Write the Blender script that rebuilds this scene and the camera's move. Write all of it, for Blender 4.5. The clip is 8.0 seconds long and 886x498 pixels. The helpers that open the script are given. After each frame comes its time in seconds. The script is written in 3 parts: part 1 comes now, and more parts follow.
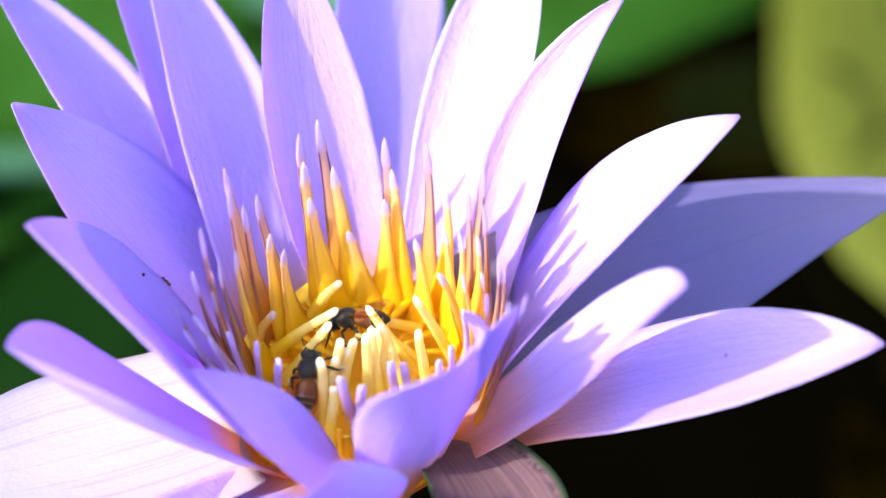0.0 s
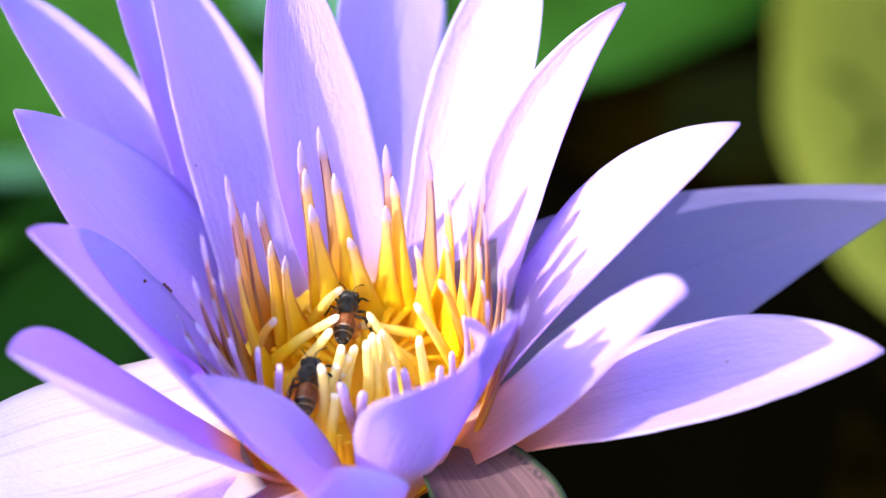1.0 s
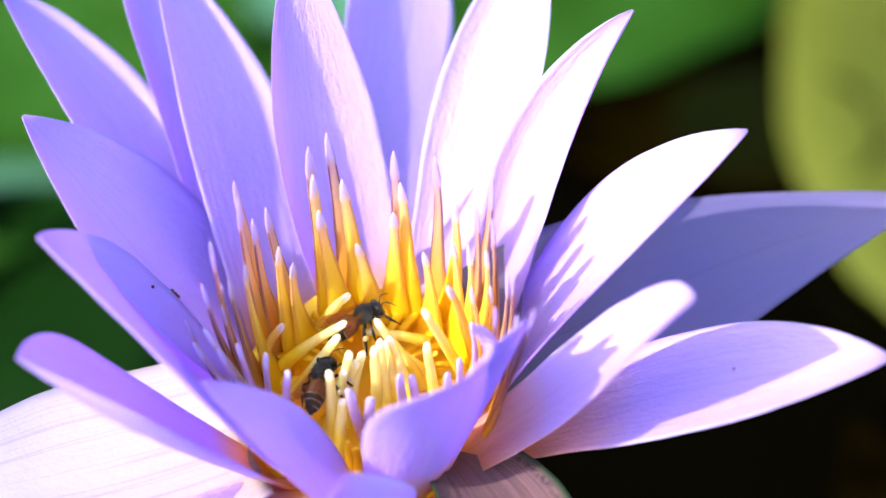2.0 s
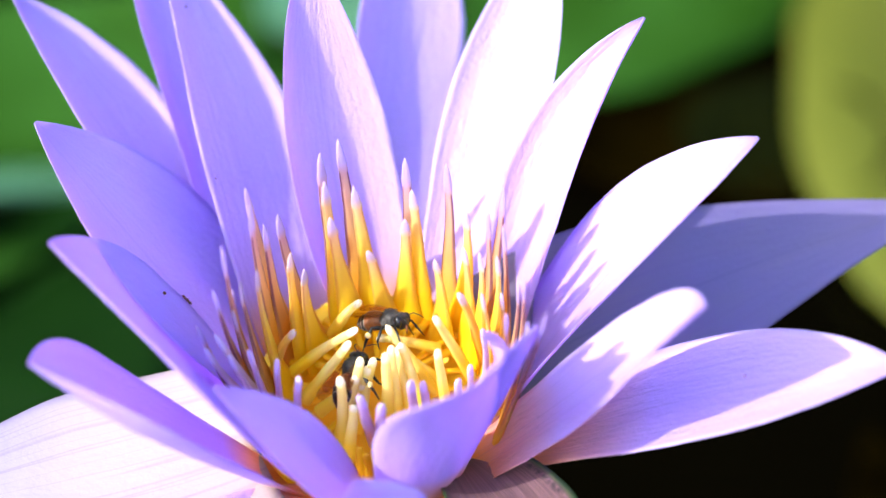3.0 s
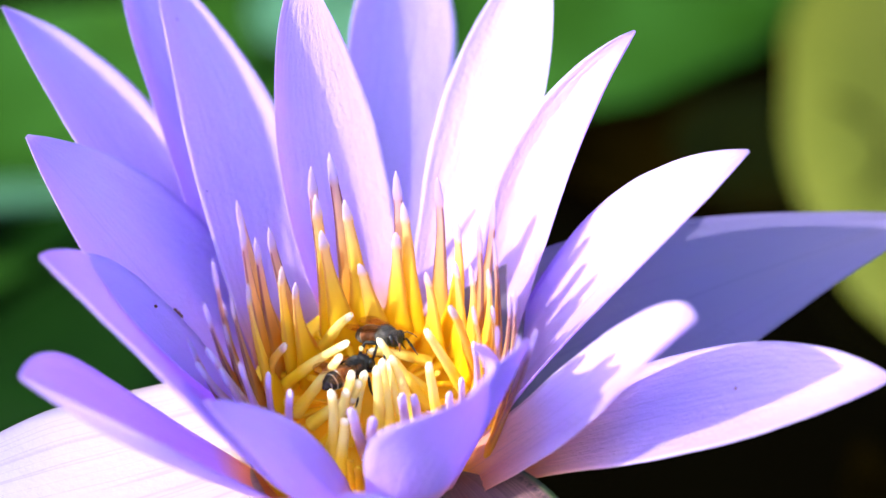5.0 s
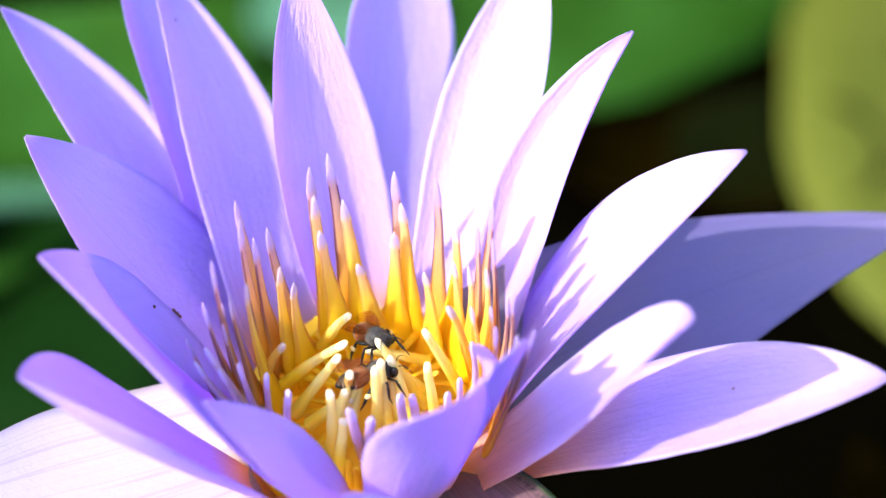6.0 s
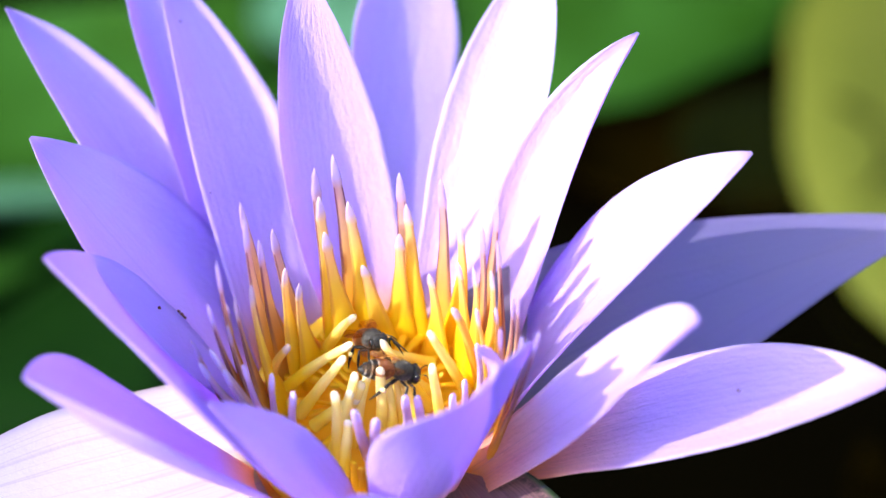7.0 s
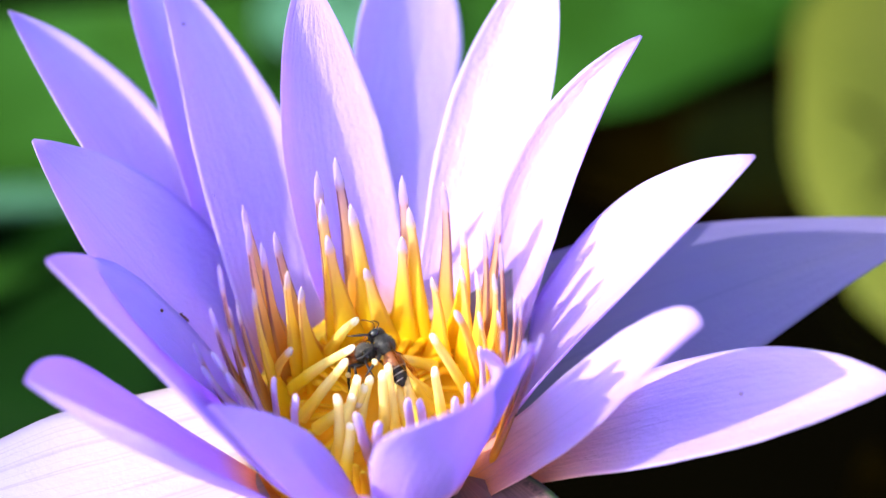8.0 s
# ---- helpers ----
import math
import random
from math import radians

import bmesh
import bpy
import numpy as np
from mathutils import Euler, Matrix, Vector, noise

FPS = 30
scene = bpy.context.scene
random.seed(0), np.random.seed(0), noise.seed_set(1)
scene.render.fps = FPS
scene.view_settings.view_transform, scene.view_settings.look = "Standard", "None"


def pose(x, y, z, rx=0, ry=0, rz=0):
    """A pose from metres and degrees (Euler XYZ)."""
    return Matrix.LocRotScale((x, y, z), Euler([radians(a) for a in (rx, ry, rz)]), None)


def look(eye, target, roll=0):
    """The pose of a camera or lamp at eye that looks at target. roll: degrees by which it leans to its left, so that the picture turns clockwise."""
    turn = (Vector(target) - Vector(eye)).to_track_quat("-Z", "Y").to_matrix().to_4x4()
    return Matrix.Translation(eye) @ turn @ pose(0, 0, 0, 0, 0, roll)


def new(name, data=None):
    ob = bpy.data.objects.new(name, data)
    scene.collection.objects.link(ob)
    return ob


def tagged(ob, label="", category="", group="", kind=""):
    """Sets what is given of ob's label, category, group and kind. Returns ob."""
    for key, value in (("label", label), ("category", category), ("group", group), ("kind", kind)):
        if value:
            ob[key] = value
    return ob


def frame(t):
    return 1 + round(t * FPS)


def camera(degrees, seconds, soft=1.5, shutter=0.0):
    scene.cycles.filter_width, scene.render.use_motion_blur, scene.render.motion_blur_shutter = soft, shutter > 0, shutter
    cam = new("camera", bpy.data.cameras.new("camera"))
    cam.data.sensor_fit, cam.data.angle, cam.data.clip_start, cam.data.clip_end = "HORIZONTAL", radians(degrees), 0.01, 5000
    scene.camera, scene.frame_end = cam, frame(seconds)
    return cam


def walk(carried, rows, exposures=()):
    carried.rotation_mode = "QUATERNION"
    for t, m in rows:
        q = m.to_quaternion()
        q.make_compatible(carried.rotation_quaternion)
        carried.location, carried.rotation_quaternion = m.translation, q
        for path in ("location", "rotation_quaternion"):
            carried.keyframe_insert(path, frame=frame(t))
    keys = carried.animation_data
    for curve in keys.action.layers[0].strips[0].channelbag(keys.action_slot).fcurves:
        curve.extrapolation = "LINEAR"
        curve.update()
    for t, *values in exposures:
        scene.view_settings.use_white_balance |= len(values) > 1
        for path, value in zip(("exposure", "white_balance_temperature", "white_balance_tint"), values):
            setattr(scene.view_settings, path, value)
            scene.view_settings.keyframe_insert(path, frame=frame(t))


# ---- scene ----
cam = camera(22, 8.0, soft=1.5)
cam.data.dof.use_dof = True
cam.data.dof.focus_distance = 0.308
cam.data.dof.aperture_fstop = 9.5
EYE = Vector((0.00913, -0.24382, 0.33123))
UP = Vector((0, math.sin(radians(35)), math.cos(radians(35))))
BACK = Vector((0, -math.cos(radians(35)), math.sin(radians(35))))


def held(tilt, turn, lean, dx, dy, dz):
    """The hand-held camera: degrees down, to the right and rolled; millimetres across, up and back."""
    eye = EYE + (Vector((dx, 0, 0)) + dy * UP + dz * BACK) / 1000
    p, y = radians(35 + tilt), radians(turn)
    ahead = Vector((math.sin(y) * math.cos(p), math.cos(y) * math.cos(p), -math.sin(p)))
    return look(eye, eye + ahead, lean)


walk(cam, [
    (0, held(0.871, 0.392, 0.025, 0.17, 0.30, -1.64)),
    (0.5, held(0.776, 0.438, 0.035, 0.05, 0.13, -1.34)),
    (1, held(0.634, 0.369, 0.074, 0.15, -0.05, -0.99)),
    (1.5, held(0.614, 0.367, 0.113, -0.34, 0.37, -0.80)),
    (3, held(0.256, -0.082, 0.012, -0.42, -0.30, -0.23)),
    (3.5, held(0.188, -0.115, 0.002, -0.38, -0.09, -0.05)),
    (4, held(0.069, -0.123, -0.072, 0.01, -0.09, 0.07)),
    (4.5, held(0.000, 0.000, 0.000, 0.00, 0.00, 0.00)),
    (6, held(-0.015, 0.138, 0.074, 0.05, 0.04, 0.34)),
    (6.5, held(-0.024, 0.134, 0.071, -0.18, -0.01, 0.24)),
    (7, held(0.006, 0.014, 0.048, -0.09, 0.34, 0.28)),
    (7.5, held(-0.054, -0.086, 0.041, -0.02, 0.20, 0.12)),
    (8, held(-0.107, -0.110, 0.021, 0.10, 0.15, 0.07)),
])

# ---- light ----
SUN = Vector((-0.709, -0.410, 0.574)).normalized()
world = bpy.data.worlds.new("sky")
scene.world = world
world.use_nodes = True
wn = world.node_tree.nodes
sky = wn.new("ShaderNodeTexSky")
sky.sky_type, sky.sun_disc = "NISHITA", False
sky.sun_elevation = math.asin(SUN.z)
sky.sun_rotation = math.atan2(SUN.x, SUN.y)
sky.air_density, sky.dust_density, sky.ozone_density = 1.4, 2.0, 1.0
world.node_tree.links.new(sky.outputs[0], wn["Background"].inputs[0])
wn["Background"].inputs[1].default_value = 0.15
sun = new("sun", bpy.data.lights.new("sun", "SUN"))
sun.data.energy, sun.data.angle, sun.data.color = 2.0, radians(0.6), (1.0, 0.99, 0.97)
sun.matrix_world = look(SUN * 5, (0, 0, 0))
scene.view_settings.exposure = 1.97


# ---- materials ----
class Nodes:
    """Short hand for building one node material."""

    def __init__(self, name):
        self.mat = bpy.data.materials.new(name)
        self.mat.use_nodes = True
        self.tree = self.mat.node_tree
        self.tree.nodes.clear()
        self.out = self.node("ShaderNodeOutputMaterial")

    def node(self, kind, **props):
        n = self.tree.nodes.new(kind)
        for key, value in props.items():
            setattr(n, key, value)
        return n

    def put(self, socket, value):
        if isinstance(value, bpy.types.NodeSocket):
            self.tree.links.new(value, socket)
        else:
            socket.default_value = value

    def coord(self, which="Object"):
        return self.node("ShaderNodeTexCoord").outputs[which]

    def mapped(self, vector, scale):
        n = self.node("ShaderNodeMapping")
        self.put(n.inputs["Vector"], vector)
        n.inputs["Scale"].default_value = scale
        return n.outputs[0]

    def noise(self, vector, scale, detail=4.0, rough=0.55):
        n = self.node("ShaderNodeTexNoise")
        self.put(n.inputs["Vector"], vector)
        n.inputs["Scale"].default_value, n.inputs["Detail"].default_value, n.inputs["Roughness"].default_value = scale, detail, rough
        return n.outputs[0]

    def ramp(self, fac, *stops):
        n = self.node("ShaderNodeValToRGB")
        self.put(n.inputs[0], fac)
        r = n.color_ramp
        while len(r.elements) < len(stops):
            r.elements.new(0.5)
        for e, (p, c) in zip(r.elements, stops):
            e.position, e.color = p, (*c, 1) if len(c) == 3 else c
        return n.outputs[0]

    def mix(self, fac, a, b, how="MIX"):
        n = self.node("ShaderNodeMix", data_type="RGBA", blend_type=how)
        self.put(n.inputs[0], fac)
        self.put(n.inputs[6], (*a, 1) if isinstance(a, tuple) else a)
        self.put(n.inputs[7], (*b, 1) if isinstance(b, tuple) else b)
        return n.outputs[2]

    def math(self, how, a, b=0.0):
        n = self.node("ShaderNodeMath", operation=how)
        self.put(n.inputs[0], a)
        self.put(n.inputs[1], b)
        return n.outputs[0]

    def bump(self, height, strength, distance):
        n = self.node("ShaderNodeBump")
        self.put(n.inputs["Height"], height)
        n.inputs["Strength"].default_value, n.inputs["Distance"].default_value = strength, distance
        return n.outputs[0]

    def separate(self, vector):
        n = self.node("ShaderNodeSeparateXYZ")
        self.put(n.inputs[0], vector)
        return n.outputs

    def principled(self, colour, rough, normal=None, **more):
        n = self.node("ShaderNodeBsdfPrincipled")
        self.put(n.inputs["Base Color"], (*colour, 1) if isinstance(colour, tuple) else colour)
        self.put(n.inputs["Roughness"], rough)
        if normal is not None:
            self.put(n.inputs["Normal"], normal)
        for key, value in more.items():
            self.put(n.inputs[key.replace("_", " ")], value)
        return n.outputs[0]

    def translucent(self, colour, normal=None):
        n = self.node("ShaderNodeBsdfTranslucent")
        self.put(n.inputs[0], (*colour, 1) if isinstance(colour, tuple) else colour)
        if normal is not None:
            self.put(n.inputs["Normal"], normal)
        return n.outputs[0]

    def blend(self, fac, a, b):
        n = self.node("ShaderNodeMixShader")
        self.put(n.inputs[0], fac)
        self.tree.links.new(a, n.inputs[1])
        self.tree.links.new(b, n.inputs[2])
        return n.outputs[0]

    def done(self, shader):
        self.tree.links.new(shader, self.out.inputs[0])
        return self.mat


def petal_material(name, base, body, tip, glow, thin, lines=0.0, foot=(0.91, 0.43, 0.14), ridges=0.0007, margin=(0.80, 0.73, 0.97), reach=0.22):
    """Petal tissue: colour runs from base to tip, fine lengthwise wrinkles and veins, light shines through."""
    n = Nodes(name)
    uv = n.coord("UV")
    u, v, _ = n.separate(uv)
    rand = n.node("ShaderNodeObjectInfo").outputs["Random"]
    veins = n.noise(n.mapped(uv, (14, 2.0, 1)), 1.0, 4.0, 0.6)
    fine = n.noise(n.mapped(uv, (11, 21, 1)), 1.0, 3.0, 0.6)
    cells = n.noise(n.coord("Object"), 1500.0, 2.0, 0.6)
    patch = n.noise(n.coord("Object"), 70.0, 3.0)
    along = n.ramp(v, (0.0, base), (0.24, base), (0.46, body), (0.85, body), (1.0, tip))
    side = n.math("ABSOLUTE", u)
    colour = n.mix(n.math("MULTIPLY", n.ramp(veins, (0.35, (0, 0, 0)), (0.65, (1, 1, 1))), 0.20), along, tip)
    flush = n.ramp(n.noise(n.mapped(uv, (1.6, 2.2, 1)), 1.0, 2.0), (0.42, (0, 0, 0)), (0.66, (1, 1, 1)))
    colour = n.mix(n.math("MULTIPLY", flush, 0.35), colour, base)
    colour = n.mix(n.math("MULTIPLY", patch, 0.35), colour, tuple(min(1, c * 1.08) for c in body))
    colour = n.mix(n.ramp(side, (0.90, (0, 0, 0)), (1.0, (0.5, 0.5, 0.5))), colour, margin)
    colour = n.mix(n.ramp(v, (reach * 0.35, (1, 1, 1)), (reach, (0, 0, 0))), colour, foot)
    rib = n.ramp(side, (0.0, (0.45, 0.45, 0.45)), (0.022, (0, 0, 0)))
    colour = n.mix(n.math("MULTIPLY", rib, rand), colour, tuple(c * 0.45 for c in tip))
    if lines:
        thread = n.noise(n.mapped(uv, (6, 0.2, 1)), 1.0, 1.0)
        stripe = n.ramp(thread, (0.485, (0, 0, 0)), (0.5, (1, 1, 1)), (0.515, (0, 0, 0)))
        colour = n.mix(n.math("MULTIPLY", stripe, lines), colour, (0.20, 0.14, 0.34))
    height = n.mix(0.28, n.mix(0.65, veins, fine), cells)
    normal = n.bump(height, 1.0, ridges)
    solid = n.principled(colour, 0.42, normal, Specular_IOR_Level=0.35, Sheen_Weight=0.1)
    through_light = n.translucent(n.mix(n.ramp(v, (reach * 0.35, (1, 1, 1)), (reach, (0, 0, 0))), n.mix(n.math("MULTIPLY", veins, 0.2), glow, tip), foot))
    return n.done(n.blend(thin, solid, through_light))


VIOLET = petal_material("violet_petal", (0.77, 0.55, 0.91), (0.665, 0.525, 0.96), (0.48, 0.36, 0.96), (0.645, 0.39, 0.99), 0.5)
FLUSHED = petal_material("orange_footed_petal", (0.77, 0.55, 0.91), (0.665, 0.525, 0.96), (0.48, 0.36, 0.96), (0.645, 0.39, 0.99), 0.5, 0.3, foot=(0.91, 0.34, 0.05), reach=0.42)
# Violet darkened throughout: the shade over this sepal is in its colour.
SHADED = petal_material("shaded_sepal", (0.28, 0.22, 0.30), (0.23, 0.195, 0.42), (0.22, 0.18, 0.40), (0.24, 0.18, 0.42), 0.4, 0.3, (0.28, 0.22, 0.30), ridges=0.0004, margin=(0.13, 0.09, 0.20))
SEPAL = petal_material("sepal", (0.48, 0.41, 0.45), (0.44, 0.40, 0.60), (0.36, 0.296, 0.5412), (0.36, 0.3256, 0.5412), 0.3, 0.4, (0.50, 0.41, 0.42), ridges=0.0003, margin=(0.10, 0.06, 0.08))


def speckled_sepal():
    """Sepal with lengthwise lines and a dark spotted margin; grey-mauve lowered for shade."""
    n = Nodes("speckled_sepal")
    uv = n.coord("UV")
    u, v, _ = n.separate(uv)
    lines = n.noise(n.mapped(uv, (34, 1.2, 1)), 1.0, 2.0)
    spots = n.noise(n.coord("Object"), 1500.0, 2.0)
    c = n.mix(n.ramp(lines, (0.4, (0, 0, 0)), (0.6, (1, 1, 1))), (0.150, 0.082, 0.086), (0.085, 0.045, 0.046))
    rim = n.ramp(n.math("ABSOLUTE", u), (0.74, (0, 0, 0)), (0.86, (1, 1, 1)), (0.93, (0, 0, 0)))
    c = n.mix(n.ramp(n.math("ABSOLUTE", u), (0.88, (0, 0, 0)), (0.95, (1, 1, 1))), c, (0.022, 0.050, 0.012))
    c = n.mix(n.math("MULTIPLY", n.ramp(spots, (0.46, (0, 0, 0)), (0.56, (1, 1, 1))), rim), c, (0.012, 0.010, 0.012))
    return n.done(n.principled(c, 0.5, n.bump(lines, 0.4, 0.0004)))


SPECKLED = speckled_sepal()


def stamen_material(name, base, middle, tip, streak, side, start=0.82, thin=0.35, neck=None):
    """Yellow foot, coloured strap with darker margins, pale tip."""
    n = Nodes(name)
    uv = n.coord("UV")
    u, v, _ = n.separate(uv)
    rand = n.node("ShaderNodeObjectInfo").outputs["Random"]
    grain = n.noise(n.mapped(n.coord("Object"), (700, 700, 90)), 1.0, 3.0)
    colour = n.ramp(v, (0.0, base), (0.24, base), (0.56, middle), (start - 0.02, neck or middle), (start + 0.05, tip), (1.0, tip))
    edge = n.ramp(n.math("ABSOLUTE", n.math("SUBTRACT", u, 0.5)), (0.30, (0, 0, 0)), (0.40, (1, 1, 1)), (0.46, (1, 1, 1)), (0.5, (0.4, 0.4, 0.4)))
    below = n.ramp(v, (0.15, (0, 0, 0)), (0.5, (1, 1, 1)), (start - 0.02, (1, 1, 1)), (start, (0, 0, 0)))
    colour = n.mix(n.math("MULTIPLY", n.math("MULTIPLY", edge, below), side), colour, streak)
    colour = n.mix(n.math("MULTIPLY", n.ramp(grain, (0.5, (0, 0, 0)), (0.7, (1, 1, 1))), 0.18), colour, streak)
    colour = n.mix(n.math("MULTIPLY", rand, 0.22), colour, tuple(c * 0.9 for c in middle))
    normal = n.bump(grain, 0.35, 0.0003)
    solid = n.principled(colour, 0.42, normal, Specular_IOR_Level=0.4)
    return n.done(n.blend(thin, solid, n.translucent(colour, normal)))


OUTER = stamen_material("outer_stamen", (0.93, 0.52, 0.05), (0.80, 0.50, 0.26), (0.56, 0.45, 0.80), (0.22, 0.07, 0.16), 0.95, 0.83, 0.55, (0.66, 0.40, 0.44))
MIDDLE = stamen_material("yellow_stamen", (0.98, 0.70, 0.006), (0.97, 0.74, 0.10), (0.66, 0.54, 0.78), (0.60, 0.24, 0.10), 0.55, 0.86, 0.52, (0.90, 0.64, 0.34))
INNER = stamen_material("inner_stamen", (0.98, 0.77, 0.03), (0.97, 0.87, 0.34), (0.97, 0.92, 0.76), (0.9082, 0.5198, 0.04536), 0.2, 0.86, 0.45)
HOOK = stamen_material("hooked_stamen", (0.9189, 0.4783, 0.009072), (0.8762, 0.5614, 0.09072), (0.7052, 0.5718, 0.6426), (0.8548, 0.4679, 0.0756), 0.2, 0.84)
FLOOR = stamen_material("floor_stamen", (0.98, 0.61, 0.005), (0.98, 0.65, 0.008), (0.98, 0.68, 0.02), (0.8014, 0.3639, 0.02268), 0.35, 0.8)
PALE = stamen_material("lilac_stamen", (0.72, 0.42, 0.34), (0.70, 0.50, 0.68), (0.74, 0.63, 0.94), (0.48, 0.28, 0.50), 0.3, 0.8)


def plain(name, colour, rough, scale=400.0, amount=0.35, dark=0.6, bump=0.3, depth=0.0003, **more):
    n = Nodes(name)
    g = n.noise(n.coord("Object"), scale, 4.0)
    c = n.mix(n.math("MULTIPLY", g, amount), colour, tuple(x * dark for x in colour))
    return n.done(n.principled(c, rough, n.bump(g, bump, depth), **more))


BOWL = plain("receptacle", (0.97, 0.59, 0.005), 0.6, 500, 0.3, 0.85)
STEM = plain("stem", (0.16, 0.12, 0.06), 0.5, 200)


def pad_material(name, light, dark, rough, gloss=0.22):
    n = Nodes(name)
    p = n.coord("Object")
    big = n.noise(p, 13.0, 2.0)
    small = n.noise(p, 120.0, 4.0)
    c = n.mix(n.ramp(big, (0.35, (0, 0, 0)), (0.65, (1, 1, 1))), dark, light)
    c = n.mix(n.math("MULTIPLY", small, 0.4), c, dark)
    solid = n.principled(c, rough, n.bump(small, 0.3, 0.001), Specular_IOR_Level=gloss)
    return n.done(n.blend(0.15, solid, n.translucent(light)))


PAD_GREEN = pad_material("lily_pad_green", (0.030, 0.105, 0.014), (0.011, 0.043, 0.002), 0.6, 0.05)
PAD_YELLOW = pad_material("lily_pad_yellow", (0.0945, 0.108, 0.01553), (0.0756, 0.09045, 0.01148), 0.5, 0.1)
# Very dark brown, varying to almost black in broad patches.
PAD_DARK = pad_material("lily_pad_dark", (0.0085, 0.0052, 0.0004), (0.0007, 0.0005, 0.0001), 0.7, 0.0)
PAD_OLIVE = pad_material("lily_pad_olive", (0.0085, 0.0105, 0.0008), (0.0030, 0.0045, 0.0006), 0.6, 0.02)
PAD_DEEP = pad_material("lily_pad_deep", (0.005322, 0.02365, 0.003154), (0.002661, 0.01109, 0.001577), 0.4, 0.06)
UNSEEN_BELT = plain("unseen_belt", (0.010, 0.014, 0.004), 0.9, 1.5, 0.9, 0.3, Specular_IOR_Level=0.0)
PAD_PALE = pad_material("lily_pad_pale", (0.1084, 0.2661, 0.1577), (0.06899, 0.1872, 0.09855), 0.3)


def water_material():
    n = Nodes("pond_water")
    r = n.noise(n.coord("Object"), 14.0, 2.0)
    silt = n.noise(n.coord("Object"), 5.0, 4.0)
    c = n.mix(silt, (0.0003, 0.0002, 0.0001), (0.0011, 0.0007, 0.0003))
    return n.done(n.principled(c, 0.06, n.bump(r, 0.12, 0.01), IOR=1.33))


WATER = water_material()


# ---- building blocks ----
def mesh_of(bm, name, material, smooth=True):
    me = bpy.data.meshes.new(name)
    bm.to_mesh(me)
    bm.free()
    me.materials.append(material)
    if smooth:
        me.shade_smooth()
    return me


def part(name, bm, material, parent, label=""):
    ob = new(name, mesh_of(bm, name, material))
    ob.parent = parent
    return tagged(ob, label=label)


def thing(name, label, category, at=(0, 0, 0), group=""):
    ob = new(name)
    ob.empty_display_size = 0.005
    ob.location = at
    return tagged(ob, label=label, category=category, group=group)


def grid_faces(bm, rows, uv, uvs, close=False):
    """Quads between rows of vertices, with their UVs."""
    for i in range(len(rows) - 1):
        a, b = rows[i], rows[i + 1]
        m = len(a)
        for j in range(m if close else m - 1):
            k = (j + 1) % m
            quad = ((a[j], uvs[i][j]), (a[k], uvs[i][k if not close else j]), (b[k], uvs[i + 1][k if not close else j]), (b[j], uvs[i + 1][j]))
            f = bm.faces.new([q[0] for q in quad])
            for loop, q in zip(f.loops, quad):
                loop[uv].uv = q[1]


FLOWER_AT = Vector((0, 0, 0.14))
POND_Z = -0.08


def curve_frame(b, c, t, s, roll):
    """Point and frame on the bent midrib: side, inner normal."""
    p = (1 - s) ** 2 * b + 2 * s * (1 - s) * c + s * s * t
    d = (2 * (1 - s) * (c - b) + 2 * s * (t - c)).normalized()
    side = d.cross(Vector((0, 0, 1))).normalized()
    up = side.cross(d)
    r = radians(roll)
    return p, side * math.cos(r) + up * math.sin(r), up * math.cos(r) - side * math.sin(r)


def petal_mesh(b, c, t, width, widest, roll, cup, rim_a=0.0, rim_b=0.0, wave=0.15, seed=0, thick=0.38, hem=0.45, base=0.35):
    """A lance-shaped, cupped petal along the curve b, c, t (millimetres); rim_a and rim_b roll its two margins inwards."""
    b, c, t = Vector(b), Vector(c), Vector(t)
    bm = bmesh.new()
    uv = bm.loops.layers.uv.new("petal")
    nv, nu = 34, 22
    top, low, uvs = [], [], []
    for i in range(nv + 1):
        s = 0.004 + 0.992 * i / nv
        p, side, up = curve_frame(b, c, t, s, roll)
        u = s ** widest
        f = math.sin(math.pi * u) ** 0.85
        w = width * (base + (1 - base) * f if u < 0.5 else f)
        w *= 1 + 0.025 * noise.noise((s * 6, seed * 3.1, 0))
        ra, rb, rc = [], [], []
        for j in range(nu + 1):
            v = 2 * j / nu - 1
            a = v * cup
            x, z = math.sin(a) / cup, (1 - math.cos(a)) / cup
            e = max(0.0, abs(v) - hem) / (1 - hem)
            rim = (rim_a if v > 0 else rim_b) * e * e * min(1.0, 3.5 * s)
            x -= 0.25 * abs(rim) * (1 if v > 0 else -1)
            z += 0.5 * rim
            q = p + w * (x * side + z * up)
            ripple = wave * noise.noise((s * 4.0, v * 1.4, seed * 5.7)) * (0.3 + abs(v)) + 0.10 * noise.noise((s * 12, v * 5, seed))
            crease = -0.10 * math.exp(-(v / 0.10) ** 2) * (1 - s)
            q = q + up * (ripple + crease)
            h = 0.5 * thick * (1 - 0.7 * abs(v) ** 3) * (1 - 0.6 * s)
            ra.append(bm.verts.new((q + up * h) / 1000))
            rb.append(bm.verts.new((q - up * h) / 1000))
            rc.append((v, s))
        top.append(ra)
        low.append(rb)
        uvs.append(rc)
    grid_faces(bm, top, uv, uvs)
    grid_faces(bm, [r[::-1] for r in low], uv, [r[::-1] for r in uvs])
    for k in (0, -1):
        grid_faces(bm, [[r[k] for r in top], [r[k] for r in low]], uv, [[r[k] for r in uvs]] * 2)
        grid_faces(bm, [top[k], low[k]], uv, [uvs[k]] * 2)
    bmesh.ops.recalc_face_normals(bm, faces=bm.faces)
    return bm


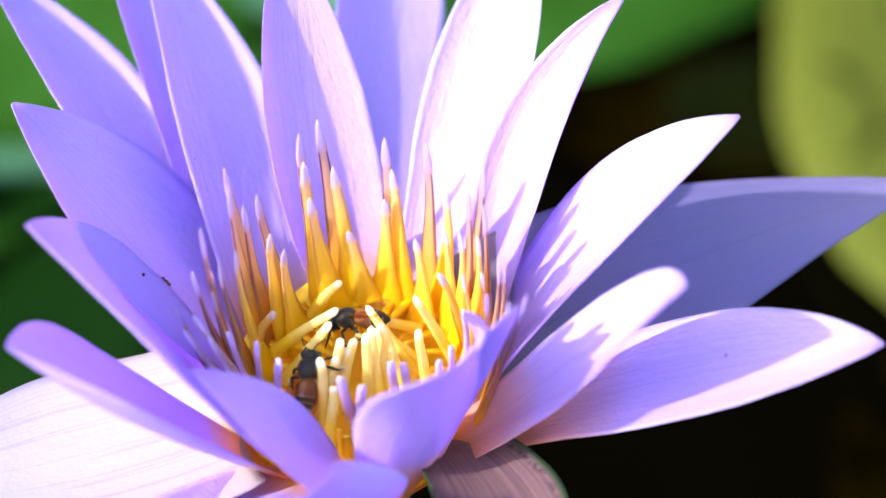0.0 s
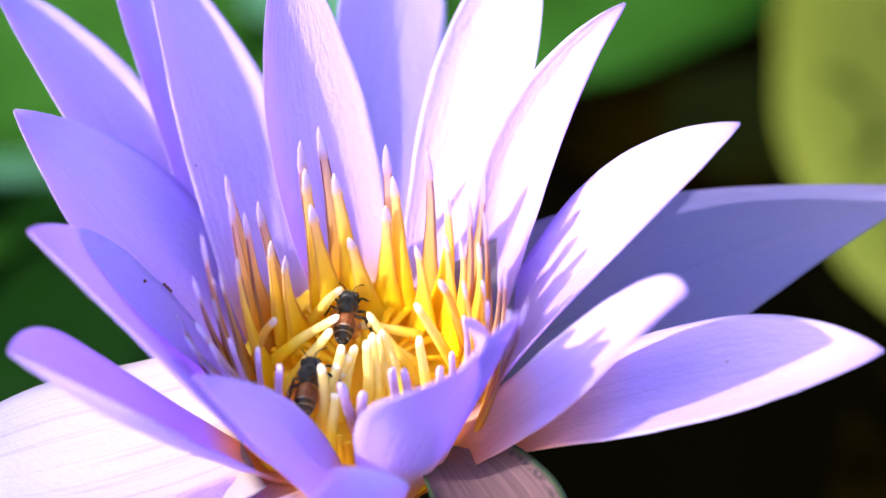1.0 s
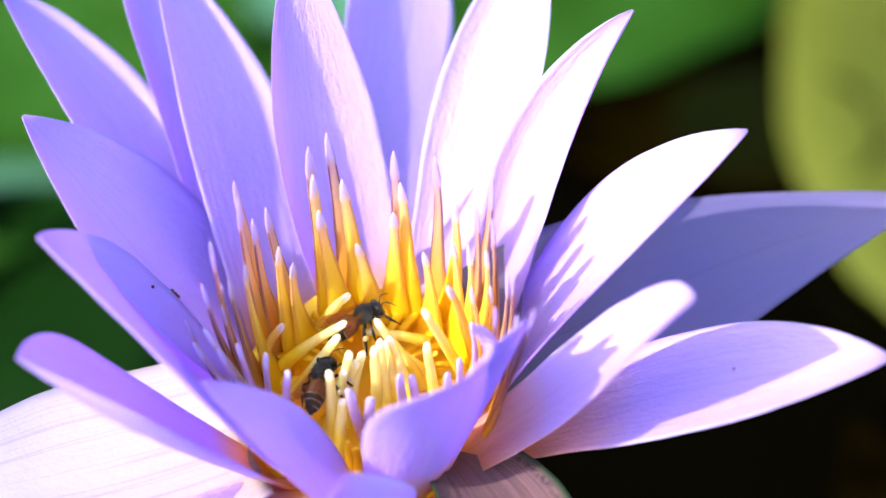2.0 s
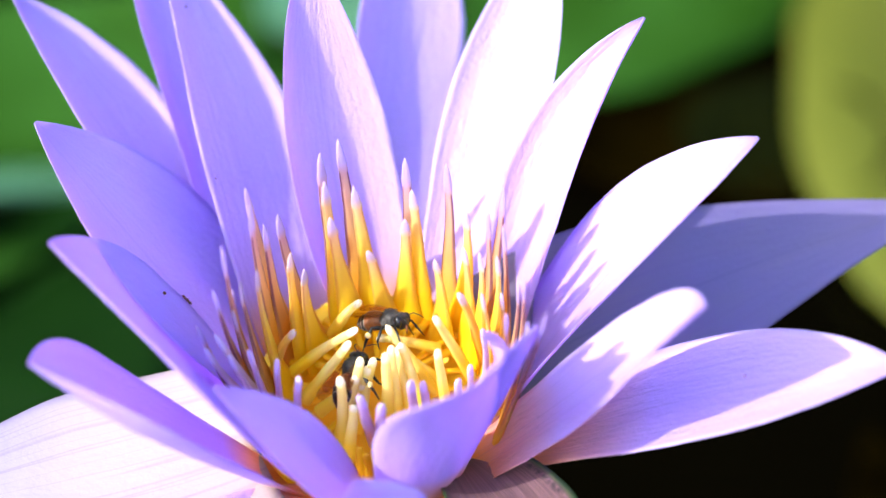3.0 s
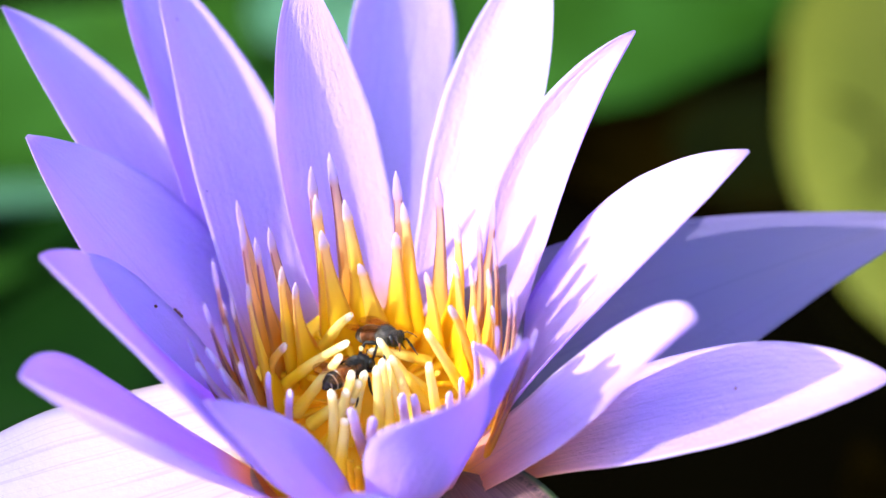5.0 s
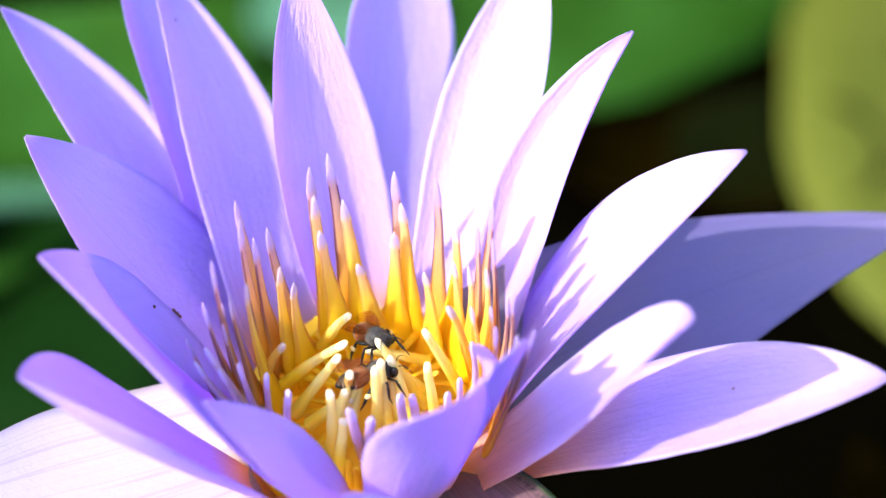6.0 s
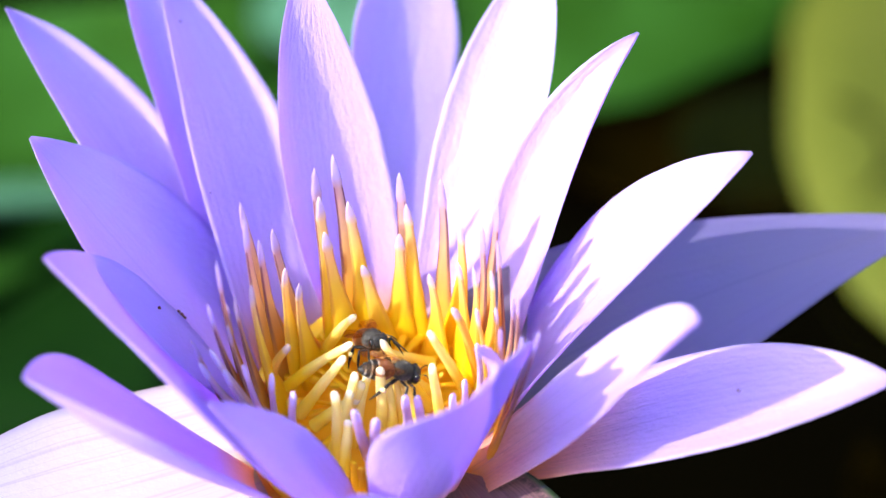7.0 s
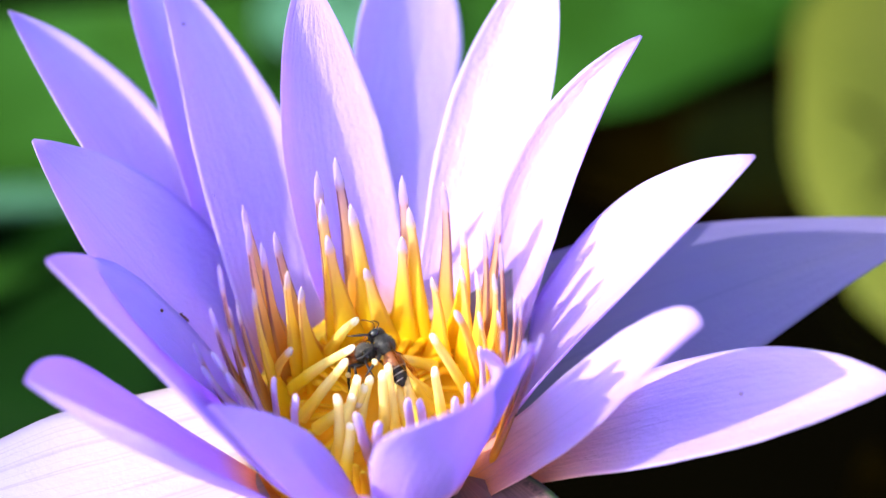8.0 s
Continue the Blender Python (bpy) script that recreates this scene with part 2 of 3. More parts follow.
def stamen_mesh(b, t, bow, kind, seed):
    """A stamen from b to t (millimetres): straps with a leafy tip ("o", "y"), blunt fingers ("l", "h") or incurved rods ("i")."""
    b, t = Vector(b), Vector(t)
    out = Vector((b.x, b.y, 0)).normalized()
    c = (b + t) / 2 + Vector(bow)
    foot, neck, leaf, flat = STAMEN_SHAPES[kind]
    bm = bmesh.new()
    uv = bm.loops.layers.uv.new("stamen")
    rows, uvs, n, m = [], [], 22, 12
    for i in range(n + 1):
        s = i / n
        p = (1 - s) ** 2 * b + 2 * s * (1 - s) * c + s * s * t
        d = (2 * (1 - s) * (c - b) + 2 * s * (t - c)).normalized()
        side = d.cross(out)
        side = side.normalized() if side.length > 0.05 else Vector((1, 0, 0))
        front = side.cross(d)
        w = neck + (foot - neck) * (1 - min(1, s / 0.85)) ** 1.9
        thick = flat
        k = max(0.0, (s - 0.83) / 0.17)
        if leaf:
            w *= (1 + 0.12 * math.sin(math.pi * min(1, k * 2.2))) * math.sqrt(max(0.012, 1 - k ** 1.7)) if k else 1 - 0.06 * math.exp(-((s - 0.82) / 0.05) ** 2)
            thick = flat + 0.25 * k
        else:
            e = max(0.0, (s - 0.90) / 0.10)
            w *= (1 - 0.32 * max(0, s - 0.3)) * math.sqrt(max(0.03, 1 - e * e))
        w *= 1 + 0.10 * noise.noise((s * 5, seed * 2.3, 1))
        p = p + 0.5 * side * noise.noise((s * 2.2, seed, 4)) * s * (1 - 0.5 * s) + 0.4 * front * noise.noise((s * 1.7, seed, 9)) * s
        ring, cs = [], []
        for j in range(m):
            a = 2 * math.pi * j / m
            groove = 1 - 0.35 * max(0, math.sin(a)) ** 4 * (1 - k) if leaf else 1
            ring.append(bm.verts.new((p + w * (math.cos(a) * side + thick * groove * math.sin(a) * front)) / 1000))
            cs.append((0.5 + 0.5 * math.cos(a), s))
        rows.append(ring)
        uvs.append(cs)
    for i in range(n):
        for j in range(m):
            k = (j + 1) % m
            f = bm.faces.new((rows[i][j], rows[i][k], rows[i + 1][k], rows[i + 1][j]))
            for loop, q in zip(f.loops, (uvs[i][j], uvs[i][k], uvs[i + 1][k], uvs[i + 1][j])):
                loop[uv].uv = q
    bm.faces.new(rows[-1])
    bmesh.ops.recalc_face_normals(bm, faces=bm.faces)
    return bm


# half width at the foot and at the neck, leafy tip, thickness against width
STAMEN_SHAPES = {"o": (2.5, 0.68, True, 0.36), "y": (3.0, 0.72, True, 0.42), "h": (1.0, 0.76, False, 0.8),
                 "l": (0.95, 0.74, False, 0.6), "i": (1.0, 0.76, False, 0.85), "f": (0.75, 0.62, False, 0.6)}


# ---- pond ----
def pond():
    bm = bmesh.new()
    rings = [0.0, 0.3, 0.8, 2, 6, 20, 80, 400]
    last = None
    for r in rings:
        if r == 0:
            last = [bm.verts.new((0, 0, 0))] * 32
            continue
        ring = [bm.verts.new((r * math.cos(2 * math.pi * k / 32), r * math.sin(2 * math.pi * k / 32), 0)) for k in range(32)]
        for k in range(32):
            q = (last[k], ring[k], ring[(k + 1) % 32], last[(k + 1) % 32])
            bm.faces.new(q if q[0] is not q[3] else q[:3])
        last = ring
    tagged(new("water", mesh_of(bm, "water", WATER)), label="still dark brown pond water", category="water", kind="structure").location.z = POND_Z


def lily_pad(x, y, radius, turn, material, label, lift=0.004, tilt=(0, 0), lip=0.004, seed=0):
    """A round floating leaf with a slit, a wavy margin and raised veins."""
    ob = thing("lily_pad", label, "leaf", (x, y, POND_Z + lift), "lily pads on the pond")
    ob.rotation_euler = (radians(tilt[0]), radians(tilt[1]), radians(turn))
    bm = bmesh.new()
    na, nr = 72, 10
    tops, lows = [], []
    for i in range(na + 1):
        a = radians(8) + (2 * math.pi - radians(16)) * i / na
        edge = radius * (1 + 0.03 * noise.noise((math.cos(a) * 2, math.sin(a) * 2, seed)) + 0.003 * math.sin(a * 19))
        ra, rb = [], []
        for j in range(nr + 1):
            f = j / nr
            r = edge * (0.02 + 0.98 * f)
            z = lip * f ** 6 + 0.0025 * noise.noise((math.cos(a) * f * 3, math.sin(a) * f * 3, seed + 7)) * f
            z += 0.0008 * abs(math.sin(a * 9)) * f
            ra.append(bm.verts.new((r * math.cos(a), r * math.sin(a), z + 0.0012)))
            rb.append(bm.verts.new((r * math.cos(a), r * math.sin(a), z)))
        tops.append(ra)
        lows.append(rb)
    for rows in (tops, lows):
        for i in range(na):
            for j in range(nr):
                bm.faces.new((rows[i][j], rows[i + 1][j], rows[i + 1][j + 1], rows[i][j + 1]))
    for i in range(na):
        bm.faces.new((tops[i][-1], tops[i + 1][-1], lows[i + 1][-1], lows[i][-1]))
    for k in (0, -1):
        for j in range(nr):
            bm.faces.new((tops[k][j], tops[k][j + 1], lows[k][j + 1], lows[k][j]))
    bmesh.ops.recalc_face_normals(bm, faces=bm.faces)
    part("blade", bm, material, ob)
    for k in range(11):
        a = radians(14 + 33.2 * k)
        bm = bmesh.new()
        pts = [(radius * f * math.cos(a + 0.05 * f), radius * f * math.sin(a + 0.05 * f), 0.0018 + 0.0009 * (1 - f) + lip * f ** 6, 0.0016 * (1.1 - f)) for f in (0.04, 0.3, 0.6, 0.85)]
        rows = [[bm.verts.new((px + w * math.cos(q) * -math.sin(a), py + w * math.cos(q) * math.cos(a), pz + w * 0.5 * math.sin(q))) for q in (0, 1.05, 2.1, 3.14)] for px, py, pz, w in pts]
        for r0, r1 in zip(rows, rows[1:]):
            for j in range(3):
                bm.faces.new((r0[j], r1[j], r1[j + 1], r0[j + 1]))
        part("vein", bm, material, ob)
    return ob


pond()
lily_pad(0.010, 0.549, 0.145, 200, PAD_GREEN, "fresh green floating lily pad with a wavy rim", seed=1)
lily_pad(-0.238, 0.469, 0.192, 20, PAD_GREEN, "large fresh green lily pad on the dark pond", seed=2)
lily_pad(0.382, 0.395, 0.260, 120, PAD_YELLOW, "yellowing lily pad floating in the sun", seed=3)
lily_pad(-0.150, 0.349, 0.066, 0, PAD_PALE, "pale blue-green young lily pad with a waxy sheen", lift=0.016, tilt=(-26, 0), seed=4)
lily_pad(-0.026, 0.470, 0.032, 90, PAD_PALE, "pale waxy young leaf between larger pads", lift=0.010, seed=5)
lily_pad(0.103, 0.431, 0.077, 10, PAD_DARK, "near-black brown lily pad level with the water", lift=0.001, seed=6)
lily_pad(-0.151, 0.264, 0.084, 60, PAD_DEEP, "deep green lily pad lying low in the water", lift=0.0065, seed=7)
lily_pad(0.184, 0.208, 0.068, 140, PAD_DARK, "smaller near-black brown lily pad", lift=0.0005, seed=8)

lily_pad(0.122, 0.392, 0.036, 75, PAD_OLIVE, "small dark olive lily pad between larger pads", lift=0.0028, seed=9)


def unseen_belt():
    """Unseen dark belt, added for the water to mirror; tall on the far bank."""
    bm = bmesh.new()
    rows = []
    for k in range(97):
        a = 2 * math.pi * k / 96
        top = (3 + 22 * math.exp(-((a - math.pi / 2) / 0.6) ** 2)) * (1 + 0.25 * noise.noise((math.cos(a) * 6, math.sin(a) * 6, 3)))
        rows.append([bm.verts.new(((16 + 1.5 * noise.noise((a * 9, f * 5, 1))) * math.cos(a), (16 + 1.5 * noise.noise((a * 9, f * 5, 1))) * math.sin(a), top * f)) for f in (0, 0.25, 0.5, 0.75, 1)])
    for a, c in zip(rows, rows[1:]):
        for j in range(4):
            bm.faces.new((a[j], a[j + 1], c[j + 1], c[j]))
    tagged(new("backdrop", mesh_of(bm, "backdrop", UNSEEN_BELT)), label="unseen dark belt added round the pond to darken its reflections", category="trees", kind="structure").location.z = POND_Z - 0.3


unseen_belt()

# ---- the water lily ----
lily = thing("water_lily", "open violet water lily with yellow stamens above a pond", "flower", FLOWER_AT)


def stem():
    bm = bmesh.new()
    rows = []
    for i in range(13):
        f = i / 12
        z = -0.235 + 0.2155 * f
        bend = 0.012 * math.sin(f * math.pi * 0.5)
        r = 0.0042 + 0.0030 * max(0, f - 0.85) / 0.15
        rows.append([bm.verts.new((bend - 0.012 + r * math.cos(k * math.pi / 6), 0.004 * math.sin(3 * f) + r * math.sin(k * math.pi / 6), z + 0.36 * f ** 8 * r * math.sin(k * math.pi / 6))) for k in range(12)])
    for a, b in zip(rows, rows[1:]):
        for k in range(12):
            bm.faces.new((a[k], a[(k + 1) % 12], b[(k + 1) % 12], b[k]))
    bm.faces.new(rows[-1])
    part("stem", bm, STEM, lily, "round brown-green stalk")


def receptacle():
    """The yellow cup in which the stamens stand, ribbed towards its ray-marked floor."""
    bm = bmesh.new()
    rows = []
    tilt = math.tan(radians(20))
    for r, z in ((0.3, -13.4), (3, -13.6), (6, -13.2), (9, -11.6), (11.5, -8.0), (13.0, -5.0), (14.6, -4.2), (16.8, -4.8), (18.0, -7.0), (17.6, -10.5), (13.5, -15), (7, -18.5), (3, -19.5)):
        ring = []
        for k in range(64):
            a = 2 * math.pi * k / 64
            rib = 0.35 * math.sin(a * 16) * min(1, r / 9) * (1 if z > -6 else 0.3)
            rr = (r + rib * 0.6) * (1 - 0.22 * max(0, -math.sin(a)) ** 2 * min(1, max(0, r - 9) / 3))
            x, y = rr * math.cos(a), rr * math.sin(a)
            low = (1 - math.sin(a)) / 2
            wall = z - max(0, min(1, (r - 9) / 4)) * 3.0 * low ** 0.8 if r > 12.5 and z > -6 else z
            wall -= 2.4 * max(0, math.sin(a)) ** 2 if r > 12.5 else 0
            ring.append(bm.verts.new(((x) / 1000, (y) / 1000, (wall + rib * 0.5 + y * tilt) / 1000)))
        rows.append(ring)
    for a, b in zip(rows, rows[1:]):
        for k in range(64):
            bm.faces.new((a[k], a[(k + 1) % 64], b[(k + 1) % 64], b[k]))
    bm.faces.new(rows[0])
    bm.faces.new(rows[-1])
    bmesh.ops.recalc_face_normals(bm, faces=bm.faces)
    part("receptacle", bm, BOWL, lily, "deep yellow ribbed cup")


stem()
receptacle()


def petal(name, b, c, t, width, widest, roll, cup, material=VIOLET, label="", **more):
    count = len(lily.children)
    return part(name, petal_mesh(b, c, t, width, widest, roll, cup, seed=count, **more), material, lily, label)


petal("petal", (-14.5, 8.9, -13.6), (-33.8, 32.3, 14.8), (-53.9, 44.4, 32.2), 9.5, 1.27, -19, 0.35, rim_a=0.40, hem=0.62)
petal("petal", (-12.2, 4.6, -13.0), (-26.4, 8.8, 0.6), (-46.7, 16.1, 28.1), 18.5, 1.24, -13, 0.49, rim_a=-0.10)
petal("petal", (-13.6, -6.0, -12.0), (-24.1, -9.2, 5.3), (-40.0, -15.5, 30.4), 19.0, 1.02, -3, 0.26, rim_a=0.05)
petal("petal", (-10.9, -9.8, -15.1), (-30.0, -22.8, 5.4), (-41.1, -29.7, 22.7), 11.9, 1.57, -1, 0.59, rim_b=0.12)
petal("petal", (-0.5, -20.3, -13.2), (-7.9, -25.3, 2.1), (-19.4, -29.1, 18.7), 7.6, 0.82, 21, 0.60)
petal("petal", (9.3, -12.4, -12.9), (14.5, -16.0, 3.7), (19.9, -21.9, 22.7), 7.0, 1.01, -3, 0.61)
petal("petal", (3.8, -17.0, -14.6), (12.9, -27.0, 13.8), (15.9, -24.6, 21.1), 12.2, 1.19, 17, 0.78)
petal("petal", (-0.4, -12.8, -13.7), (-6.7, -39.1, -5.0), (-2.3, -40.9, 13.0), 12.1, 1.09, -7, 0.46, rim_b=0.28)
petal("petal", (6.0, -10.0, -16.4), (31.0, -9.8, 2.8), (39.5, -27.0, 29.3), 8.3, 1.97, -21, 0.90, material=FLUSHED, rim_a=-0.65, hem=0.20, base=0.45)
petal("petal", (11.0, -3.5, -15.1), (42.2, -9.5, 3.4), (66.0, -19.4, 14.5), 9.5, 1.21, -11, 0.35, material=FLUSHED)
petal("sepal", (17.0, 6.4, -7.7), (46.6, 23.2, -0.9), (81.4, 31.3, 4.4), 15.1, 0.40, -38, 0.50, material=SHADED, label="blue-violet outer sepal with shade put into its colour", base=0.9)
petal("petal", (15.2, 5.3, -16.1), (28.1, 5.0, 11.7), (49.9, 8.7, 30.4), 11.8, 1.19, 7, 0.59, rim_a=-0.05, rim_b=0.06, base=0.65)
petal("petal", (15.9, 10.4, -11.1), (19.7, 21.8, 14.2), (35.6, 24.5, 39.5), 6.6, 1.31, -2, 0.79, rim_b=0.58)
petal("petal", (5.9, 11.0, -11.8), (15.3, 28.7, 16.8), (24.0, 50.4, 39.6), 8.1, 1.30, 2, 0.60, rim_a=-0.06, rim_b=0.21)
petal("petal", (1.7, 11.6, -11.0), (-2.2, 51.8, 8.9), (6.5, 69.7, 31.9), 10.3, 1.71, -42, 0.51, rim_a=-0.10, rim_b=-0.07)
petal("petal", (-0.6, 14.3, -10.3), (-11.2, 31.8, 17.8), (-8.9, 32.7, 47.4), 9.3, 0.76, -4, 0.79, rim_b=0.12)
petal("petal", (-11.5, 10.1, -13.4), (-17.3, 31.7, 14.3), (-32.6, 48.5, 38.3), 9.7, 0.92, -22, 0.29, rim_a=0.40, hem=0.62)
petal("petal", (-18.2, 8.0, -12.5), (-28.1, 47.7, 22.4), (-38.6, 56.0, 34.6), 6.9, 1.63, -15, 0.81, rim_a=-0.30, rim_b=-0.13)
petal("sepal", (-16.8, -6.0, -10.1), (-47.3, -17.9, -14.5), (-67.3, -22.6, -7.3), 16.5, 0.62, 5, 0.50, material=SEPAL, label="broad pale sepal with grey lines", base=0.85)
petal("petal", (-4.7, -13.0, -13.7), (-24.2, -32.6, -7.2), (-32.1, -54.3, 6.6), 8.6, 0.73, -4, 0.46)
petal("sepal", (10.8, -8.2, -10.5), (22.2, -29.3, -5.2), (20.7, -55.8, -3.9), 8.8, 0.82, -1, 0.64, material=SPECKLED, label="grey-mauve sepal with shade in its colour and a dark speckled edge")

# stamens, from base to tip, in millimetres from the middle of the cup
BACK_LEFT = [
    ("o", -13.2, 8.7, -0.8, -17.6, 6, 24.1),
    ("o", -13.8, 5.2, -2.1, -16.8, 0.4, 25.2),
    ("o", -12.3, 6.1, -1.8, -15.3, 2.9, 20.4),
    ("o", -9.7, 8.7, -0.8, -13.8, 7.4, 18.9),
    ("y", -10.3, 5.2, -2.1, -11.7, 1.2, 17),
    ("o", -16.7, 0.1, -4, -19.7, -8.6, 25),
    ("o", -16.2, -1.6, -4.6, -21.1, -9.5, 18.9),
    ("o", -15.1, -1.6, -4.6, -18.8, -8.1, 14.5),
    ("o", -16.7, 0.9, -3.7, -19.2, -4.4, 15.1),
    ("o", -14.8, 0.1, -4, -17.7, -6.5, 18),
    ("y", -12.9, 0.9, -3.7, -15.6, -5.6, 19.2),
    ("y", -8.4, 5.2, -2.1, -10, 2.2, 13.6),
    ("o", -17.3, -2.9, -5.1, -23.6, -9.3, 12.8),
]
BACK = [
    ("o", -5.4, 11.3, 0.1, -8.1, 11.7, 25.7),
    ("y", -4.6, 9.6, -0.5, -7.3, 6.6, 24.6),
    ("y", -3.4, 8.7, -0.8, -6.8, 6.4, 19.3),
    ("o", -2.3, 12.2, 0.5, -5.7, 13.4, 26.9),
    ("y", -0.7, 10.5, -0.2, -3.6, 8.1, 23),
    ("y", 0.9, 9.6, -0.5, -1.8, 8.3, 12.5),
    ("o", 3.7, 12.2, 0.5, 3.2, 13.1, 24.2),
    ("y", 4.9, 11.3, 0.1, 4.2, 8.8, 22.1),
    ("y", 2.9, 10.5, -0.2, 3.2, 8.6, 17.4),
    ("o", 8.8, 11.3, 0.1, 8.8, 10.8, 24.8),
    ("y", 10.4, 9.6, -0.5, 11.5, 6, 20.9),
    ("y", 12.7, 5.2, -2.1, 12.9, 0.9, 17.3),
]
BACK_RIGHT = [
    ("o", 13.5, 6.9, -1.5, 14.4, 3.6, 22.1),
    ("o", 13.9, 9.6, -0.5, 16.2, 7.2, 23.2),
    ("o", 16.6, 5.2, -2.1, 16.2, 0.5, 22.1),
    ("y", 8, 7.8, -1.2, 7.2, 5.5, 13),
    ("y", 11.6, 6.9, -1.5, 10.9, 3.4, 16.4),
    ("y", 14.3, 4.3, -2.4, 15.4, -0.5, 17.8),
    ("h", 14.2, 1.8, -3.4, 10.3, -3.7, 14.2),
    ("y", 15, 1.8, -3.4, 15.9, -2.9, 13.6),
    ("o", 17.3, 0.1, -4, 19, -6.8, 19),
    ("o", 15.7, -3.3, -5.2, 16.4, -11.5, 16.8),
    ("o", 16.6, 0.9, -3.7, 18.2, -4.8, 16.8),
    ("o", 15.6, -4.6, -6.4, 19.2, -14.3, 17.5),
    ("o", 15.2, -5.9, -7.4, 21.1, -18.6, 21.7),
    ("y", 13.9, 0.9, -3.7, 13.6, -4.3, 14.6),
]
FRONT = [
    ("l", -16.5, -4.1, -5.5, -22.7, -9.7, 9.5),
    ("l", -15, -3.3, -5.2, -21.2, -9.4, 11.6),
    ("l", -14.9, -5, -5.8, -19.3, -11.1, 9.6),
    ("l", -14.1, -5, -5.8, -16.6, -11.7, 11),
    ("l", -13.2, -5, -5.8, -12.9, -10.9, 8.7),
    ("l", -10.6, -7.5, -6.7, -10.1, -14.8, 8.9),
    ("h", -14.8, 0.9, -3.7, -11.5, -2.3, 6.8),
    ("l", -0.7, -9.1, -7.3, -2.2, -19.1, 9.3),
    ("l", -0.1, -9.5, -7.5, 0.6, -18.7, 7.8),
    ("l", 4.4, -6.2, -6.3, 4.1, -13.7, 7.5),
    ("l", 5.9, -6.2, -6.3, 5.8, -12.8, 6.5),
    ("l", 11.5, -4.6, -5.7, 11.8, -9.7, 6.9),
    ("l", 13.8, -1.6, -4.6, 13.6, -6.7, 10.6),
]
INWARD = [
    ("i", -6.9, 7.8, -1.2, -2.9, 1.8, 8.9),
    ("i", -12.1, 1.8, -3.4, -3, -2.7, 7.5),
    ("i", -10.4, -2.5, -4.9, -3.8, -3.7, 6),
    ("i", -4.9, -5.8, -6.1, -2.4, -6.4, 5.5),
    ("i", -4.8, -9.9, -7.6, -5.2, -10.6, 5.5),
    ("i", 7.3, -1.6, -4.6, 0.6, 0.9, 5.3),
    ("i", 7.6, 5.2, -2.1, -0.8, 3.2, 1.2),
    ("i", 1.2, -6.6, -6.4, 0.8, -7.3, 7.1),
    ("i", 4.2, -6.6, -6.4, 2.2, -2.4, 4.3),
    ("i", 12.3, 0.9, -3.7, 7.1, -4.2, 10.7),
    ("i", 9.2, -5, -5.8, 7.7, -5.6, 6.3),
    ("i", -4.7, -5.4, -6, -1.6, -5.9, 3.4),
    ("i", 8, 0.1, -4, 2.7, 1.1, 0.1),
    ("i", 2.6, -7.2, -6.4, 1.4, -4.6, 6.2),
    ("i", 6.2, -5.6, -5.6, 2.6, -3.2, 5.6),
    ("i", -3.4, -7.4, -6.4, -0.8, -4.2, 3.8),
    ("i", -5.6, -8.6, -7.0, -3.2, -6.6, 2.6),
    ("i", -8.4, -4.4, -5.4, -2.0, -6.0, 0.6),
    ("l", 9.6, -7.2, -6.6, 10.4, -12.3, 6.6),
    ("f", -2.3, -14.1, -9.1, -2.7, -15.5, -2.4),
    ("f", -1.3, -14.3, -9.4, -1.7, -15.6, -3.2),
    ("i", -4.2, -12.2, -7.5, -3.3, -11.0, 1.3),
]

KINDS = {"o": OUTER, "y": MIDDLE, "h": HOOK, "l": PALE, "i": INNER, "f": FLOOR}
BOWS = {"o": (1.2, 0.0), "y": (1.7, 0.0), "h": (0.6, 1.6), "l": (0.8, 0.0), "i": (-0.5, 1.3), "f": (0.0, 1.0)}


def stamens():
    seed = 0
    for row in (BACK_LEFT, BACK, BACK_RIGHT, FRONT, INWARD):
        for kind, bx, by, bz, tx, ty, tz in row:
            seed += 1
            away, rise = BOWS[kind]
            out = Vector((bx, by, 0)).normalized()
            root = bz - (2.5 if kind in "oy" else 0)
            part("stamen", stamen_mesh((bx, by, root), (tx, ty, tz), out * away + Vector((0, 0, rise)), kind, seed), KINDS[kind], lily)
    # low rods that lie on the floor of the cup and point to its middle
    rng = random.Random(4)
    for k in range(26):
        a = 2 * math.pi * (k + rng.uniform(-0.3, 0.3)) / 26
        r0, r1 = 13.2, rng.uniform(3.0, 7.0)
        a1 = a + rng.uniform(-0.15, 0.15)
        tilt = math.tan(radians(20))
        foot = Vector((r0 * math.cos(a), r0 * math.sin(a), -5.0 + r0 * math.sin(a) * tilt))
        head = Vector((r1 * math.cos(a1), r1 * math.sin(a1), -5.0 + rng.uniform(0, 1.0) + r1 * math.sin(a1) * tilt))
        part("stamen", stamen_mesh(foot, head, (0, 0, 1.0), "f", 200 + k), KINDS["f"], lily)


stamens()


# ---- bees ----
BLACK = plain("bee_shell", (0.012, 0.010, 0.009), 0.5, 3000, 0.5, 0.6, 0.4, 0.0001, Specular_IOR_Level=0.35)
RUST = plain("bee_rust", (0.23, 0.075, 0.019), 0.5, 3000, 0.5, 0.55, 0.4, 0.0001)
FUR = plain("bee_fur", (0.105, 0.095, 0.085), 0.95, 3000, 0.5, 0.5)
BAND = plain("bee_band", (0.33, 0.29, 0.24), 0.8, 4000, 0.4, 0.7)
EYE_SHINE = plain("bee_eye", (0.008, 0.007, 0.007), 0.12, 8000, 0.2, 0.6, 0.15, 0.00003)
SPECK = plain("blemish", (0.16, 0.055, 0.04), 0.8, 3000)
